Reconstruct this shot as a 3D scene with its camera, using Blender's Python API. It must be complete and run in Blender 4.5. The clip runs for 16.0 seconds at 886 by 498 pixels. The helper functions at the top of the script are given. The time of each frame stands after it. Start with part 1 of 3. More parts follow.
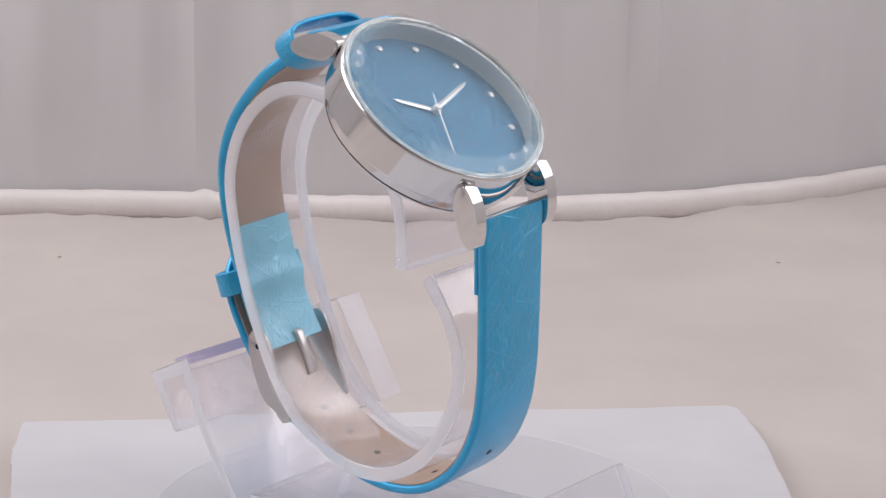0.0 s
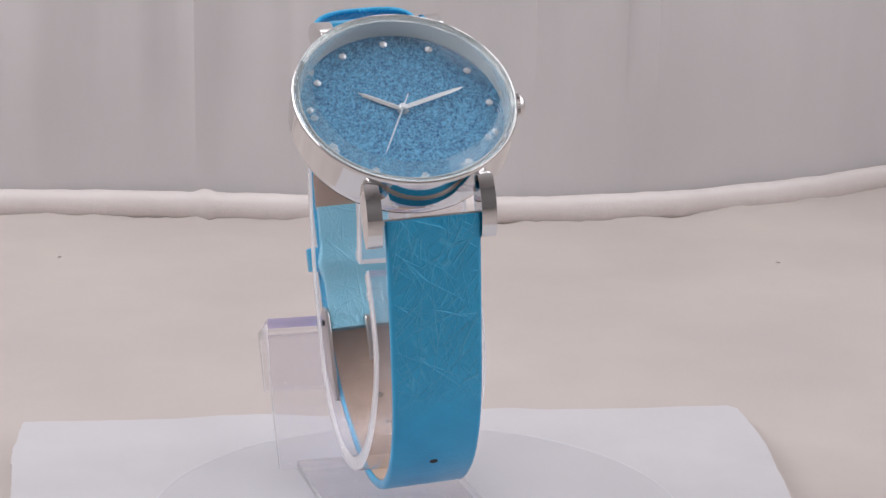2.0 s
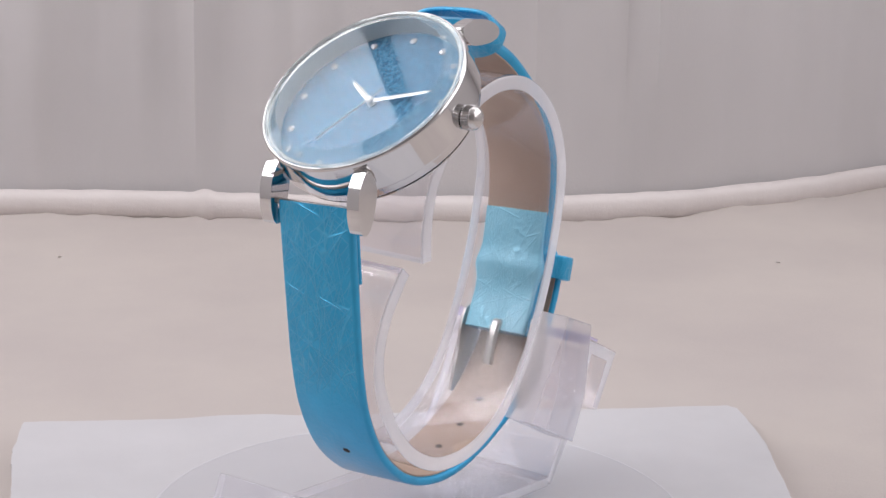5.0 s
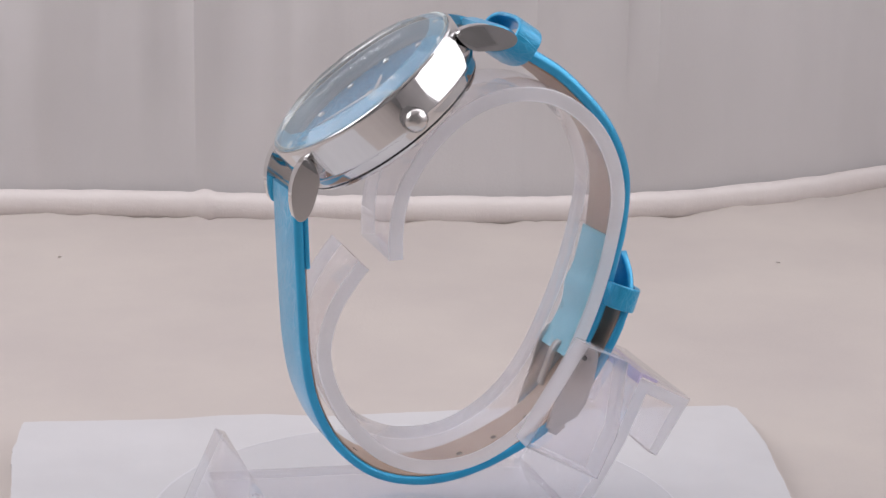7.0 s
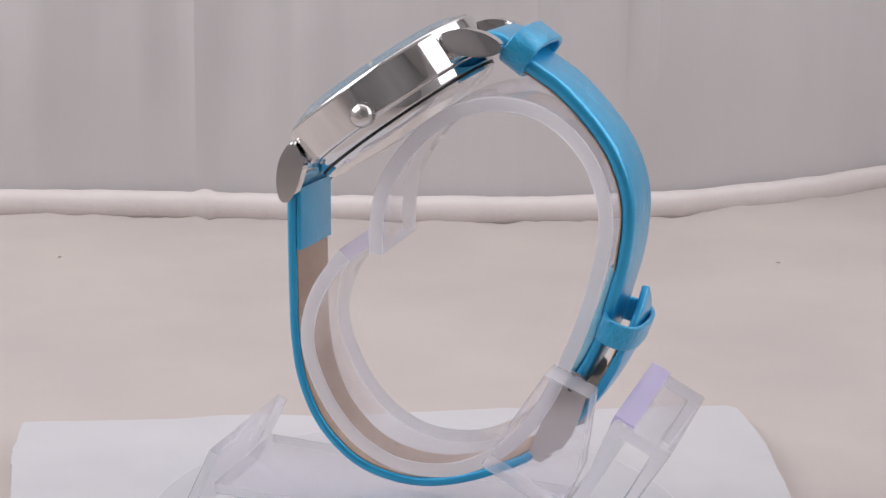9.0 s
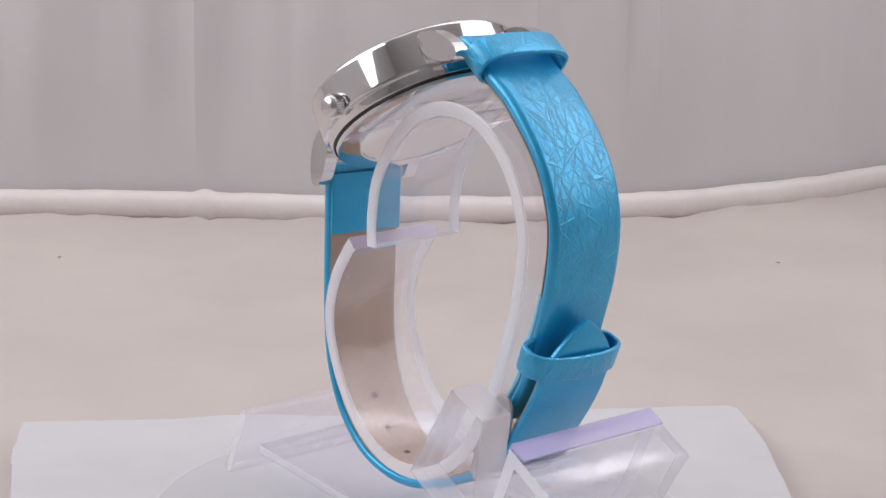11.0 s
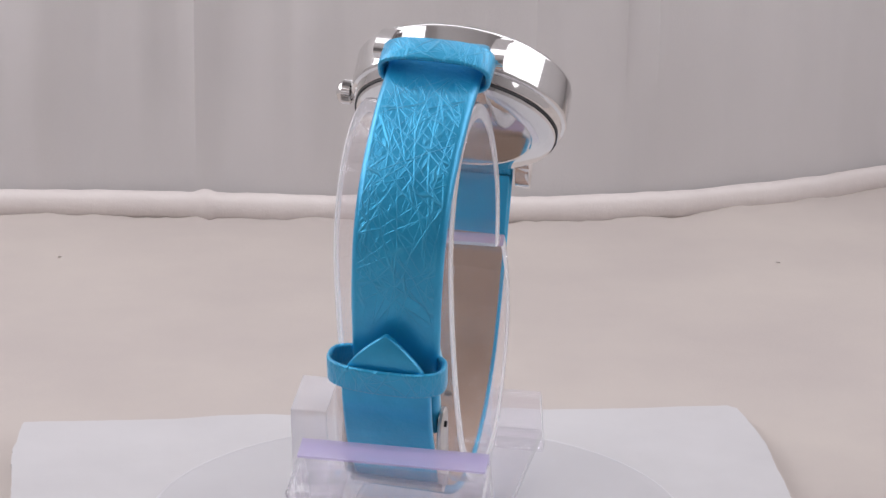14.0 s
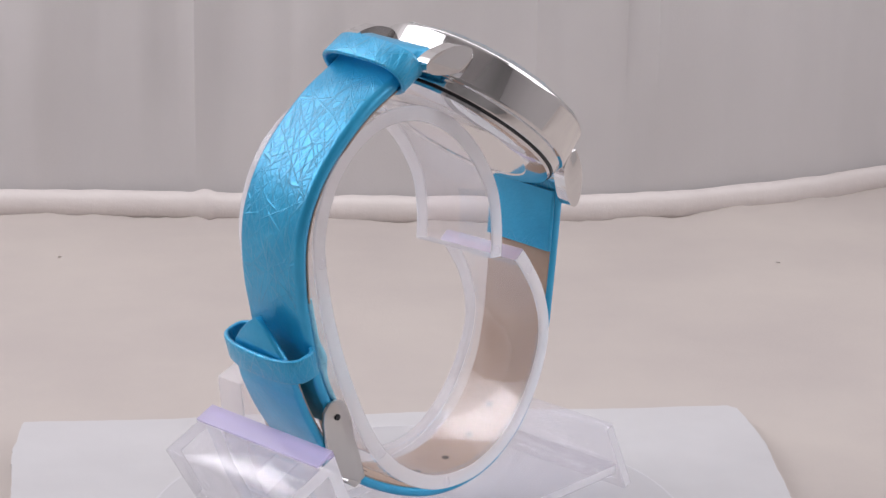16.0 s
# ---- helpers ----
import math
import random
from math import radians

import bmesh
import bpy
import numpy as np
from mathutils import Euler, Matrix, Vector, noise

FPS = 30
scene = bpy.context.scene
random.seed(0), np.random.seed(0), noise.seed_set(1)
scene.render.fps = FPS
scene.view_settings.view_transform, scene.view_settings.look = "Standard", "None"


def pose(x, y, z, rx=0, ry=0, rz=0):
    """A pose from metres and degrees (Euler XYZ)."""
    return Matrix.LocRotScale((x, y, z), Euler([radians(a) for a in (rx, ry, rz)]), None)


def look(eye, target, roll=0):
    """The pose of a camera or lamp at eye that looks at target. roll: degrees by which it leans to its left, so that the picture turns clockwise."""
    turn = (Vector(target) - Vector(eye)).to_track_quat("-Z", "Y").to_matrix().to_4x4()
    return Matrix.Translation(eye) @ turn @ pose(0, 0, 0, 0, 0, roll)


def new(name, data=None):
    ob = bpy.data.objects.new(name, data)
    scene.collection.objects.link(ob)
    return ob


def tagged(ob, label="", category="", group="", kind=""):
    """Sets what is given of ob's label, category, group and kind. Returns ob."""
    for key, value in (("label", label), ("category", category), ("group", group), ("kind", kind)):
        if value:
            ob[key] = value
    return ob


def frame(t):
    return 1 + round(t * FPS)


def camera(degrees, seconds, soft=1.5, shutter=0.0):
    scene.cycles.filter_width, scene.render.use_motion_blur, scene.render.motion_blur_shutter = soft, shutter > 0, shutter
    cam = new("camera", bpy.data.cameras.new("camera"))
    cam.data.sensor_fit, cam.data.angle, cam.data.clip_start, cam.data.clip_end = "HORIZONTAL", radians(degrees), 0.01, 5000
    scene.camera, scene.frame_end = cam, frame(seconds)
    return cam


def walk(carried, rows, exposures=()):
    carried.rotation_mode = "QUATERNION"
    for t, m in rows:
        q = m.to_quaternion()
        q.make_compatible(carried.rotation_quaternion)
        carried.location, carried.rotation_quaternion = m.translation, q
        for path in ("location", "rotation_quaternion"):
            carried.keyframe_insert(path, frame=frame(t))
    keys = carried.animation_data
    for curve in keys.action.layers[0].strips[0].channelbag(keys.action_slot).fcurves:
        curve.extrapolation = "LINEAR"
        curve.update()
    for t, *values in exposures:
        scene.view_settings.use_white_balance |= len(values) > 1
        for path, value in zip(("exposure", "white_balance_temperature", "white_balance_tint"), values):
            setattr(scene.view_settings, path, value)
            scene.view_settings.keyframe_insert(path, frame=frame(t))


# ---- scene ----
cam = camera(24.08, 16.0)
U = 0.01          # the plan below is in centimetres
LIFT = 0.15       # height of plan zero above the turntable's top, cm

EYE = Vector((0.0, -0.355, 0.144))
AIM = EYE + Vector((0.0112 * math.cos(0.2574), math.cos(0.2574), -math.sin(0.2574)))
walk(cam, [(0.0, look(EYE, AIM, 0.84)), (16.0, look(EYE, AIM, 0.84))])

# ---- light: a photo tent lit by soft panels on both sides and at a rear corner, plus an added fill above ----
world = bpy.data.worlds.new("world")
scene.world = world
world.use_nodes = True
world.node_tree.nodes["Background"].inputs[0].default_value = (0.86, 0.9, 1.0, 1)
world.node_tree.nodes["Background"].inputs[1].default_value = 0.25
scene.view_settings.exposure = 0.0


def panel(name, eye, target, w, h, watts, colour):
    lamp = bpy.data.lights.new(name, "AREA")
    lamp.shape, lamp.size, lamp.size_y, lamp.energy, lamp.color = "RECTANGLE", w, h, watts, colour
    ob = new(name, lamp)
    ob.matrix_world = look(eye, target)
    return ob


panel("panel_left", (-0.37, 0.01, 0.27), (0, 0.0, 0.10), 0.52, 0.46, 2.46, (0.97, 0.965, 1.02))
panel("panel_right", (0.37, -0.01, 0.25), (0, 0.0, 0.10), 0.50, 0.42, 1.28, (0.97, 0.965, 1.02))
# Unseen fill, added to brighten the back wall and its reflection in the dial.
panel("fill_top", (0.05, 0.165, 0.52), (0, 0.02, 0.06), 0.70, 0.18, 0.60, (0.97, 0.965, 1.02))
panel("panel_corner", (0.265, 0.235, 0.445), (0, 0.0, 0.08), 0.32, 0.24, 0.25, (0.97, 0.965, 1.02))


# ---- materials ----
def material(name, colour, rough=0.5, metal=0.0, **more):
    m = bpy.data.materials.new(name)
    m.use_nodes = True
    b = m.node_tree.nodes["Principled BSDF"]
    b.inputs["Base Color"].default_value = (*colour, 1)
    b.inputs["Roughness"].default_value = rough
    b.inputs["Metallic"].default_value = metal
    for key, value in more.items():
        b.inputs[key.replace("_", " ")].default_value = value
    return m


def node(m, kind, **values):
    n = m.node_tree.nodes.new(kind)
    for key, value in values.items():
        n.inputs[key.replace("_", " ")].default_value = value
    return n


def link(m, a, out, b, into):
    m.node_tree.links.new(a.outputs[out], b.inputs[into])


def grain(m, scale, strength, distance, colour_a=None, colour_b=None, patch=None):
    """Fine bump, and a slow change of colour between two tones, in object space."""
    b = m.node_tree.nodes["Principled BSDF"]
    tex = node(m, "ShaderNodeTexCoord")
    fine = node(m, "ShaderNodeTexNoise", Scale=scale, Detail=6.0, Roughness=0.65)
    bump = node(m, "ShaderNodeBump", Strength=strength, Distance=distance)
    link(m, tex, "Object", fine, "Vector")
    link(m, fine, "Fac", bump, "Height")
    link(m, bump, "Normal", b, "Normal")
    if colour_a:
        slow = node(m, "ShaderNodeTexNoise", Scale=patch, Detail=4.0, Roughness=0.6)
        ramp = m.node_tree.nodes.new("ShaderNodeValToRGB")
        ramp.color_ramp.elements[0].position, ramp.color_ramp.elements[1].position = 0.3, 0.7
        ramp.color_ramp.elements[0].color, ramp.color_ramp.elements[1].color = (*colour_a, 1), (*colour_b, 1)
        link(m, tex, "Object", slow, "Vector")
        link(m, slow, "Fac", ramp, "Fac")
        link(m, ramp, "Color", b, "Base Color")
    return m


def leather(name, dark, light, strength, creased=True, metal=0.5, ridge_width=0.05, glint_part=0.2, stretch=(0.008, 0.055)):
    """Pearly leather; creased, it has a web of long, crossing, broken ridges on a stretch of the strap, laid by its map."""
    m = material(name, light, 0.34, metal * 0.8)
    b = m.node_tree.nodes["Principled BSDF"]
    b.inputs["Coat Weight"].default_value, b.inputs["Coat Roughness"].default_value = 0.6, 0.27
    uv = node(m, "ShaderNodeTexCoord")
    total = None
    patch = node(m, "ShaderNodeTexNoise", Scale=190.0, Detail=3.0)
    link(m, uv, "UV", patch, "Vector")
    layers = ((0.42, 520, 58, 0.0), (-0.5, 480, 52, 3.7), (0.95, 460, 60, 7.1), (-1.0, 520, 62, 11.3), (0.1, 400, 50, 17.0), (-0.2, 600, 70, 23.0), (0.7, 560, 64, 31.0)) if creased else ()
    for turn, sx, sy, seed in layers:
        mapping = node(m, "ShaderNodeMapping")
        mapping.vector_type = "TEXTURE"
        mapping.inputs["Location"].default_value = (seed * 0.013, seed * 0.007, 0)
        mapping.inputs["Rotation"].default_value = (0, 0, turn)
        mapping.inputs["Scale"].default_value = (1 / sx, 1 / sy, 1)
        cells = m.node_tree.nodes.new("ShaderNodeTexVoronoi")
        cells.voronoi_dimensions, cells.feature = "2D", "DISTANCE_TO_EDGE"
        cells.inputs["Scale"].default_value = 1.0
        line = node(m, "ShaderNodeMapRange")
        line.inputs["From Max"].default_value = ridge_width
        line.inputs["To Min"].default_value, line.inputs["To Max"].default_value = 1.0, 0.0
        gaps = node(m, "ShaderNodeTexNoise", Scale=0.9, Detail=1.0)
        keep = node(m, "ShaderNodeMapRange")
        keep.inputs["From Min"].default_value, keep.inputs["From Max"].default_value = 0.42, 0.62
        both = m.node_tree.nodes.new("ShaderNodeMath")
        both.operation = "MULTIPLY"
        link(m, uv, "UV", mapping, "Vector")
        link(m, mapping, "Vector", cells, "Vector")
        link(m, mapping, "Vector", gaps, "Vector")
        link(m, gaps, "Fac", keep, "Value")
        link(m, cells, "Distance", line, "Value")
        link(m, line, "Result", both, 0)
        link(m, keep, "Result", both, 1)
        if total is None:
            total = both
        else:
            add = m.node_tree.nodes.new("ShaderNodeMath")
            add.operation = "MAXIMUM"
            link(m, total, "Value", add, 0)
            link(m, both, "Value", add, 1)
            total = add
    if total is not None:
        along = m.node_tree.nodes.new("ShaderNodeSeparateXYZ")
        link(m, uv, "UV", along, "Vector")
        for edge, width in zip(stretch, (0.006, -0.008)):
            fade = node(m, "ShaderNodeMapRange")
            fade.interpolation_type = "SMOOTHSTEP"
            fade.inputs["From Min"].default_value, fade.inputs["From Max"].default_value = edge, edge + width
            less = m.node_tree.nodes.new("ShaderNodeMath")
            less.operation = "MULTIPLY"
            link(m, along, "Y", fade, "Value")
            link(m, total, "Value", less, 0)
            link(m, fade, "Result", less, 1)
            total = less
    pore = node(m, "ShaderNodeTexNoise", Scale=1300.0, Detail=5.0)
    link(m, uv, "UV", pore, "Vector")
    fine = node(m, "ShaderNodeBump", Strength=0.42, Distance=0.0002)
    link(m, pore, "Fac", fine, "Height")
    if total is not None:
        ridge = node(m, "ShaderNodeBump", Strength=strength, Distance=0.0004)
        link(m, total, "Value", ridge, "Height")
        link(m, fine, "Normal", ridge, "Normal")
        link(m, ridge, "Normal", b, "Normal")
    else:
        link(m, fine, "Normal", b, "Normal")
    ramp = m.node_tree.nodes.new("ShaderNodeValToRGB")
    ramp.color_ramp.elements[0].position, ramp.color_ramp.elements[1].position = 0.3, 0.75
    ramp.color_ramp.elements[0].color, ramp.color_ramp.elements[1].color = (*dark, 1), (*light, 1)
    link(m, patch, "Fac", ramp, "Fac")
    if total is None:
        link(m, ramp, "Color", b, "Base Color")
        return m
    # Ridge tops are painted a lighter blue, as if they caught the light.
    ridge_glint = m.node_tree.nodes.new("ShaderNodeMix")
    ridge_glint.data_type = "RGBA"
    part_of = m.node_tree.nodes.new("ShaderNodeMath")
    part_of.operation = "MULTIPLY"
    part_of.inputs[1].default_value = glint_part
    link(m, total, "Value", part_of, 0)
    link(m, part_of, "Value", ridge_glint, 0)
    link(m, ramp, "Color", ridge_glint, 6)
    ridge_glint.inputs[7].default_value = (0.16, 0.62, 0.85, 1)
    m.node_tree.links.new(ridge_glint.outputs[2], b.inputs["Base Color"])
    return m


BLUE = leather("blue_leather", (0.013, 0.345, 0.63), (0.019, 0.412, 0.715), 0.45)
BLUE_DEEP = leather("deep_creased_blue_leather", (0.013, 0.345, 0.63), (0.019, 0.412, 0.715), 0.5, True, 0.5, 0.045, 0.34, (-0.01, 0.036))
BLUE_KEEPER = leather("blue_keeper_leather", (0.013, 0.345, 0.63), (0.019, 0.412, 0.715), 0.4, True, 0.5, 0.05, 0.24, (-1.0, 1.0))
BLUE_EDGE = leather("blue_leather_edge", (0.013, 0.345, 0.63), (0.019, 0.412, 0.715), 0.5, False)
# The same blue leather; glare of the acrylic before it is put into the colour.
BLUE_GLARE = leather("glare_lightened_blue_leather", (0.24, 0.60, 0.76), (0.31, 0.67, 0.82), 0.4, True, 0.25, 0.05, 0.10, (-0.01, 0.09))
LINING = grain(material("suede_lining", (0.42, 0.29, 0.21), 0.44, 0.1), 1800, 0.09, 0.0001, (0.395, 0.28, 0.21), (0.47, 0.35, 0.268), 120)
STEEL = grain(material("polished_steel", (0.75, 0.74, 0.735), 0.07, 1.0), 300, 0.02, 0.0002)
SATIN = grain(material("satin_steel", (0.62, 0.59, 0.56), 0.28, 1.0), 2500, 0.05, 0.0001)
RING_STEEL = material("brushed_ring", (0.60, 0.63, 0.63), 0.42, 0.25)
CABOCHON = grain(material("dull_steel_knob", (0.72, 0.70, 0.68), 0.24, 1.0), 900, 0.25, 0.0002)
BLACK = material("black_gasket", (0.01, 0.01, 0.012), 0.5)
HOLE = material("punched_hole", (0.03, 0.025, 0.02), 0.8)
GEM = material("clear_stone", (0.97, 0.97, 0.98), 0.12, 0.35)
HAND = material("steel_hand", (0.85, 0.85, 0.85), 0.34, 0.65)


def acrylic(name, colour, rough, body, dents=0.0, rise=5.0, through_light=0.0):
    """Clear plastic that lets light straight through, with a faint haze and a gloss that grows at the rim."""
    m = material(name, colour, rough, 0.0, IOR=1.49)
    b, out = m.node_tree.nodes["Principled BSDF"], m.node_tree.nodes["Material Output"]
    clear = node(m, "ShaderNodeBsdfTransparent")
    clear.inputs[0].default_value = (0.985, 0.982, 0.99, 1)
    shine = node(m, "ShaderNodeBsdfGlossy", Roughness=0.04)
    view = node(m, "ShaderNodeLayerWeight", Blend=0.5)
    rim = m.node_tree.nodes.new("ShaderNodeMath")
    rim.operation = "POWER"
    rim.inputs[1].default_value = rise
    link(m, view, "Facing", rim, 0)
    haze, mix = node(m, "ShaderNodeMixShader"), node(m, "ShaderNodeMixShader")
    haze.inputs[0].default_value = body
    if dents:
        tex = node(m, "ShaderNodeTexCoord")
        lumps = node(m, "ShaderNodeTexNoise", Scale=350.0, Detail=5.0, Roughness=0.6)
        bump = node(m, "ShaderNodeBump", Strength=dents, Distance=0.0004)
        link(m, tex, "Object", lumps, "Vector")
        link(m, lumps, "Fac", bump, "Height")
        link(m, bump, "Normal", b, "Normal")
        link(m, bump, "Normal", shine, "Normal")
    link(m, clear, 0, haze, 1)
    milk = node(m, "ShaderNodeMixShader")
    milk.inputs[0].default_value = through_light
    pass_on = node(m, "ShaderNodeBsdfTranslucent")
    pass_on.inputs[0].default_value = (*colour, 1)
    link(m, b, 0, milk, 1)
    link(m, pass_on, 0, milk, 2)
    link(m, milk, 0, haze, 2)
    link(m, rim, 0, mix, 0)
    link(m, haze, 0, mix, 1)
    link(m, shine, 0, mix, 2)
    link(m, mix, 0, out, 0)
    return m


def clear_solid(name, tint, index, bent, haze=0.0, dents=0.0, veil_tint=(0.86, 0.83, 0.90), head_on=0.04):
    """Clear glass or plastic with a true gloss; a share of the light is bent on its way, the rest goes straight on, and haze scatters a little."""
    m = material(name, tint, 0.02, 0.0, IOR=index, Transmission_Weight=1.0)
    b, out = m.node_tree.nodes["Principled BSDF"], m.node_tree.nodes["Material Output"]
    straight = node(m, "ShaderNodeBsdfTransparent")
    straight.inputs[0].default_value = (*tint, 1)
    shine = node(m, "ShaderNodeBsdfGlossy", Roughness=0.03)
    view = node(m, "ShaderNodeLayerWeight", Blend=0.5)
    rise, gloss = m.node_tree.nodes.new("ShaderNodeMath"), m.node_tree.nodes.new("ShaderNodeMath")
    rise.operation, gloss.operation = "POWER", "MULTIPLY_ADD"
    rise.inputs[1].default_value, gloss.inputs[1].default_value, gloss.inputs[2].default_value = 5.0, 0.96, head_on
    link(m, view, "Facing", rise, 0)
    link(m, rise, 0, gloss, 0)
    milk = node(m, "ShaderNodeBsdfDiffuse")
    milk.inputs[0].default_value = (*veil_tint, 1)
    veil, coat, mix = (node(m, "ShaderNodeMixShader") for k in range(3))
    veil.inputs[0].default_value, mix.inputs[0].default_value = haze, bent
    link(m, straight, 0, veil, 1)
    link(m, milk, 0, veil, 2)
    link(m, gloss, 0, coat, 0)
    link(m, veil, 0, coat, 1)
    link(m, shine, 0, coat, 2)
    link(m, coat, 0, mix, 1)
    link(m, b, 0, mix, 2)
    link(m, mix, 0, out, 0)
    if dents:
        tex = node(m, "ShaderNodeTexCoord")
        lumps = node(m, "ShaderNodeTexNoise", Scale=140.0, Detail=3.0, Roughness=0.5)
        bump = node(m, "ShaderNodeBump", Strength=dents, Distance=0.0004)
        link(m, tex, "Object", lumps, "Vector")
        link(m, lumps, "Fac", bump, "Height")
        for target in (b, shine):
            link(m, bump, "Normal", target, "Normal")
    return m


ACRYLIC = clear_solid("clear_acrylic", (0.985, 0.98, 0.995), 1.49, 0.12, 0.014, 0.10, (0.86, 0.83, 0.90), 0.022)
GLASS = clear_solid("crystal", (0.985, 0.995, 0.995), 1.52, 0.0)
GLASS_RIM = clear_solid("crystal_rim", (0.955, 0.985, 0.98), 1.52, 0.5, 0.2, 0.0, (0.66, 0.80, 0.78))
BEND = acrylic("lavender_bend", (0.66, 0.58, 0.88), 0.3, 0.42)
CUT = acrylic("sawn_acrylic_edge", (0.99, 0.975, 1.0), 0.15, 0.82, 0.9, 3.5, 0.45)
FROST = acrylic("frosted_acrylic", (0.93, 0.91, 0.95), 0.3, 0.34, 0.3)
LINT = grain(material("lint_fibre", (0.50, 0.45, 0.42), 0.95), 2000, 0.3, 0.0002)
SHEET = grain(material("white_foam_sheet", (0.70, 0.69, 0.72), 0.75), 900, 0.12, 0.0002, (0.55, 0.535, 0.545), (0.59, 0.575, 0.585), 40)
DISC = grain(material("turntable_top", (0.69, 0.68, 0.72), 0.45), 500, 0.02, 0.0001, (0.52, 0.508, 0.525), (0.55, 0.538, 0.555), 30)
RIM = material("white_plastic_rim", (0.60, 0.59, 0.61), 0.4)
CLOTH = grain(material("beige_cloth", (0.58, 0.51, 0.47), 0.9), 1200, 0.25, 0.0004, (0.475, 0.421, 0.398), (0.55, 0.492, 0.452), 13)
GREY = grain(material("grey_cloth", (0.51, 0.485, 0.485), 0.9), 1200, 0.2, 0.0004, (0.555, 0.53, 0.525), (0.61, 0.58, 0.575), 7)
PIPING = grain(material("seam_cloth", (0.66, 0.59, 0.56), 0.9), 900, 0.3, 0.0005, (0.67, 0.61, 0.585), (0.75, 0.69, 0.665), 20)
DARK = grain(material("dim_reflection_wall", (0.10, 0.10, 0.105), 0.9), 40, 0.1, 0.001, (0.26, 0.255, 0.255), (0.40, 0.39, 0.385), 3)
TENT = grain(material("tent_cloth", (0.6, 0.58, 0.58), 0.9), 600, 0.1, 0.0004, (0.58, 0.56, 0.56), (0.62, 0.60, 0.60), 6)


def dial_material():
    m = material("glitter_dial", (0.03, 0.2, 0.42), 0.46, 0.6)
    b = m.node_tree.nodes["Principled BSDF"]
    tex = node(m, "ShaderNodeTexCoord")
    flakes = node(m, "ShaderNodeTexVoronoi", Scale=3300.0)
    fibre = node(m, "ShaderNodeTexNoise", Scale=2100.0, Detail=6.0, Roughness=0.75)
    fibre.inputs["Distortion"].default_value = 1.2
    link(m, tex, "Object", flakes, "Vector")
    link(m, tex, "Object", fibre, "Vector")
    mix = m.node_tree.nodes.new("ShaderNodeMath")
    mix.operation = "MULTIPLY_ADD"
    mix.inputs[1].default_value = 0.55
    link(m, flakes, "Color", mix, 0)
    half = m.node_tree.nodes.new("ShaderNodeMath")
    half.operation = "MULTIPLY"
    half.inputs[1].default_value = 0.55
    link(m, fibre, "Fac", half, 0)
    link(m, half, "Value", mix, 2)
    ramp = m.node_tree.nodes.new("ShaderNodeValToRGB")
    e = ramp.color_ramp.elements
    e[0].position, e[1].position = 0.28, 0.78
    e[0].color, e[1].color = (0.004, 0.075, 0.22, 1), (0.18, 0.51, 0.75, 1)
    link(m, mix, "Value", ramp, "Fac")
    link(m, ramp, "Color", b, "Base Color")
    bump = node(m, "ShaderNodeBump", Strength=1.0, Distance=0.0004)
    link(m, mix, "Value", bump, "Height")
    link(m, bump, "Normal", b, "Normal")
    return m


DIAL = dial_material()


# ---- building helpers ----
def V(x, y, z):
    return Vector((x * U, y * U, (z + LIFT) * U))


def lean(x, y, z):
    """The watch leans a little sideways on its ring."""
    return V(x - 0.05 * z - 0.19, y, z + 0.05 * x)


def part(name, bm, mat, parent=None, label="", smooth=True, sharp=38):
    me = bpy.data.meshes.new(name)
    bmesh.ops.recalc_face_normals(bm, faces=bm.faces)
    bm.to_mesh(me)
    bm.free()
    for m in (mat if isinstance(mat, (list, tuple)) else [mat]):
        me.materials.append(m)
    for p in me.polygons:
        p.use_smooth = smooth
    if smooth:
        me.set_sharp_from_angle(angle=radians(sharp))
    ob = new(name, me)
    ob.parent = parent
    if label:
        tagged(ob, label)
    return ob


def thing(name, label, category):
    return tagged(new(name), label, category)


def spline(points, n):
    """n+1 evenly spaced points on a smooth curve through the points, with unit tangents."""
    P = [Vector(p) for p in points]
    dense = []
    for i in range(len(P) - 1):
        a, b, c, d = P[max(i - 1, 0)], P[i], P[i + 1], P[min(i + 2, len(P) - 1)]
        for k in range(24):
            s = k / 24
            dense.append(0.5 * ((2 * b) + (c - a) * s + (2 * a - 5 * b + 4 * c - d) * s * s + (3 * b - a - 3 * c + d) * s ** 3))
    dense.append(P[-1])
    run = [0.0]
    for a, b in zip(dense, dense[1:]):
        run.append(run[-1] + (b - a).length)
    out, j = [], 0
    for i in range(n + 1):
        s = run[-1] * i / n
        while j < len(run) - 2 and run[j + 1] < s:
            j += 1
        f = (s - run[j]) / max(run[j + 1] - run[j], 1e-9)
        out.append(dense[j].lerp(dense[j + 1], min(max(f, 0), 1)))
    tang = [(out[min(i + 1, n)] - out[max(i - 1, 0)]).normalized() for i in range(n + 1)]
    return out, tang, run[-1]


def rounded(w, t, r, k=3):
    """A rounded rectangle w by t."""
    pts = []
    for cx, cy, a0 in ((w / 2 - r, t / 2 - r, 0), (-w / 2 + r, t / 2 - r, 90), (-w / 2 + r, -t / 2 + r, 180), (w / 2 - r, -t / 2 + r, 270)):
        for i in range(k + 1):
            a = radians(a0 + 90 * i / k)
            pts.append((cx + r * math.cos(a), cy + r * math.sin(a)))
    return pts


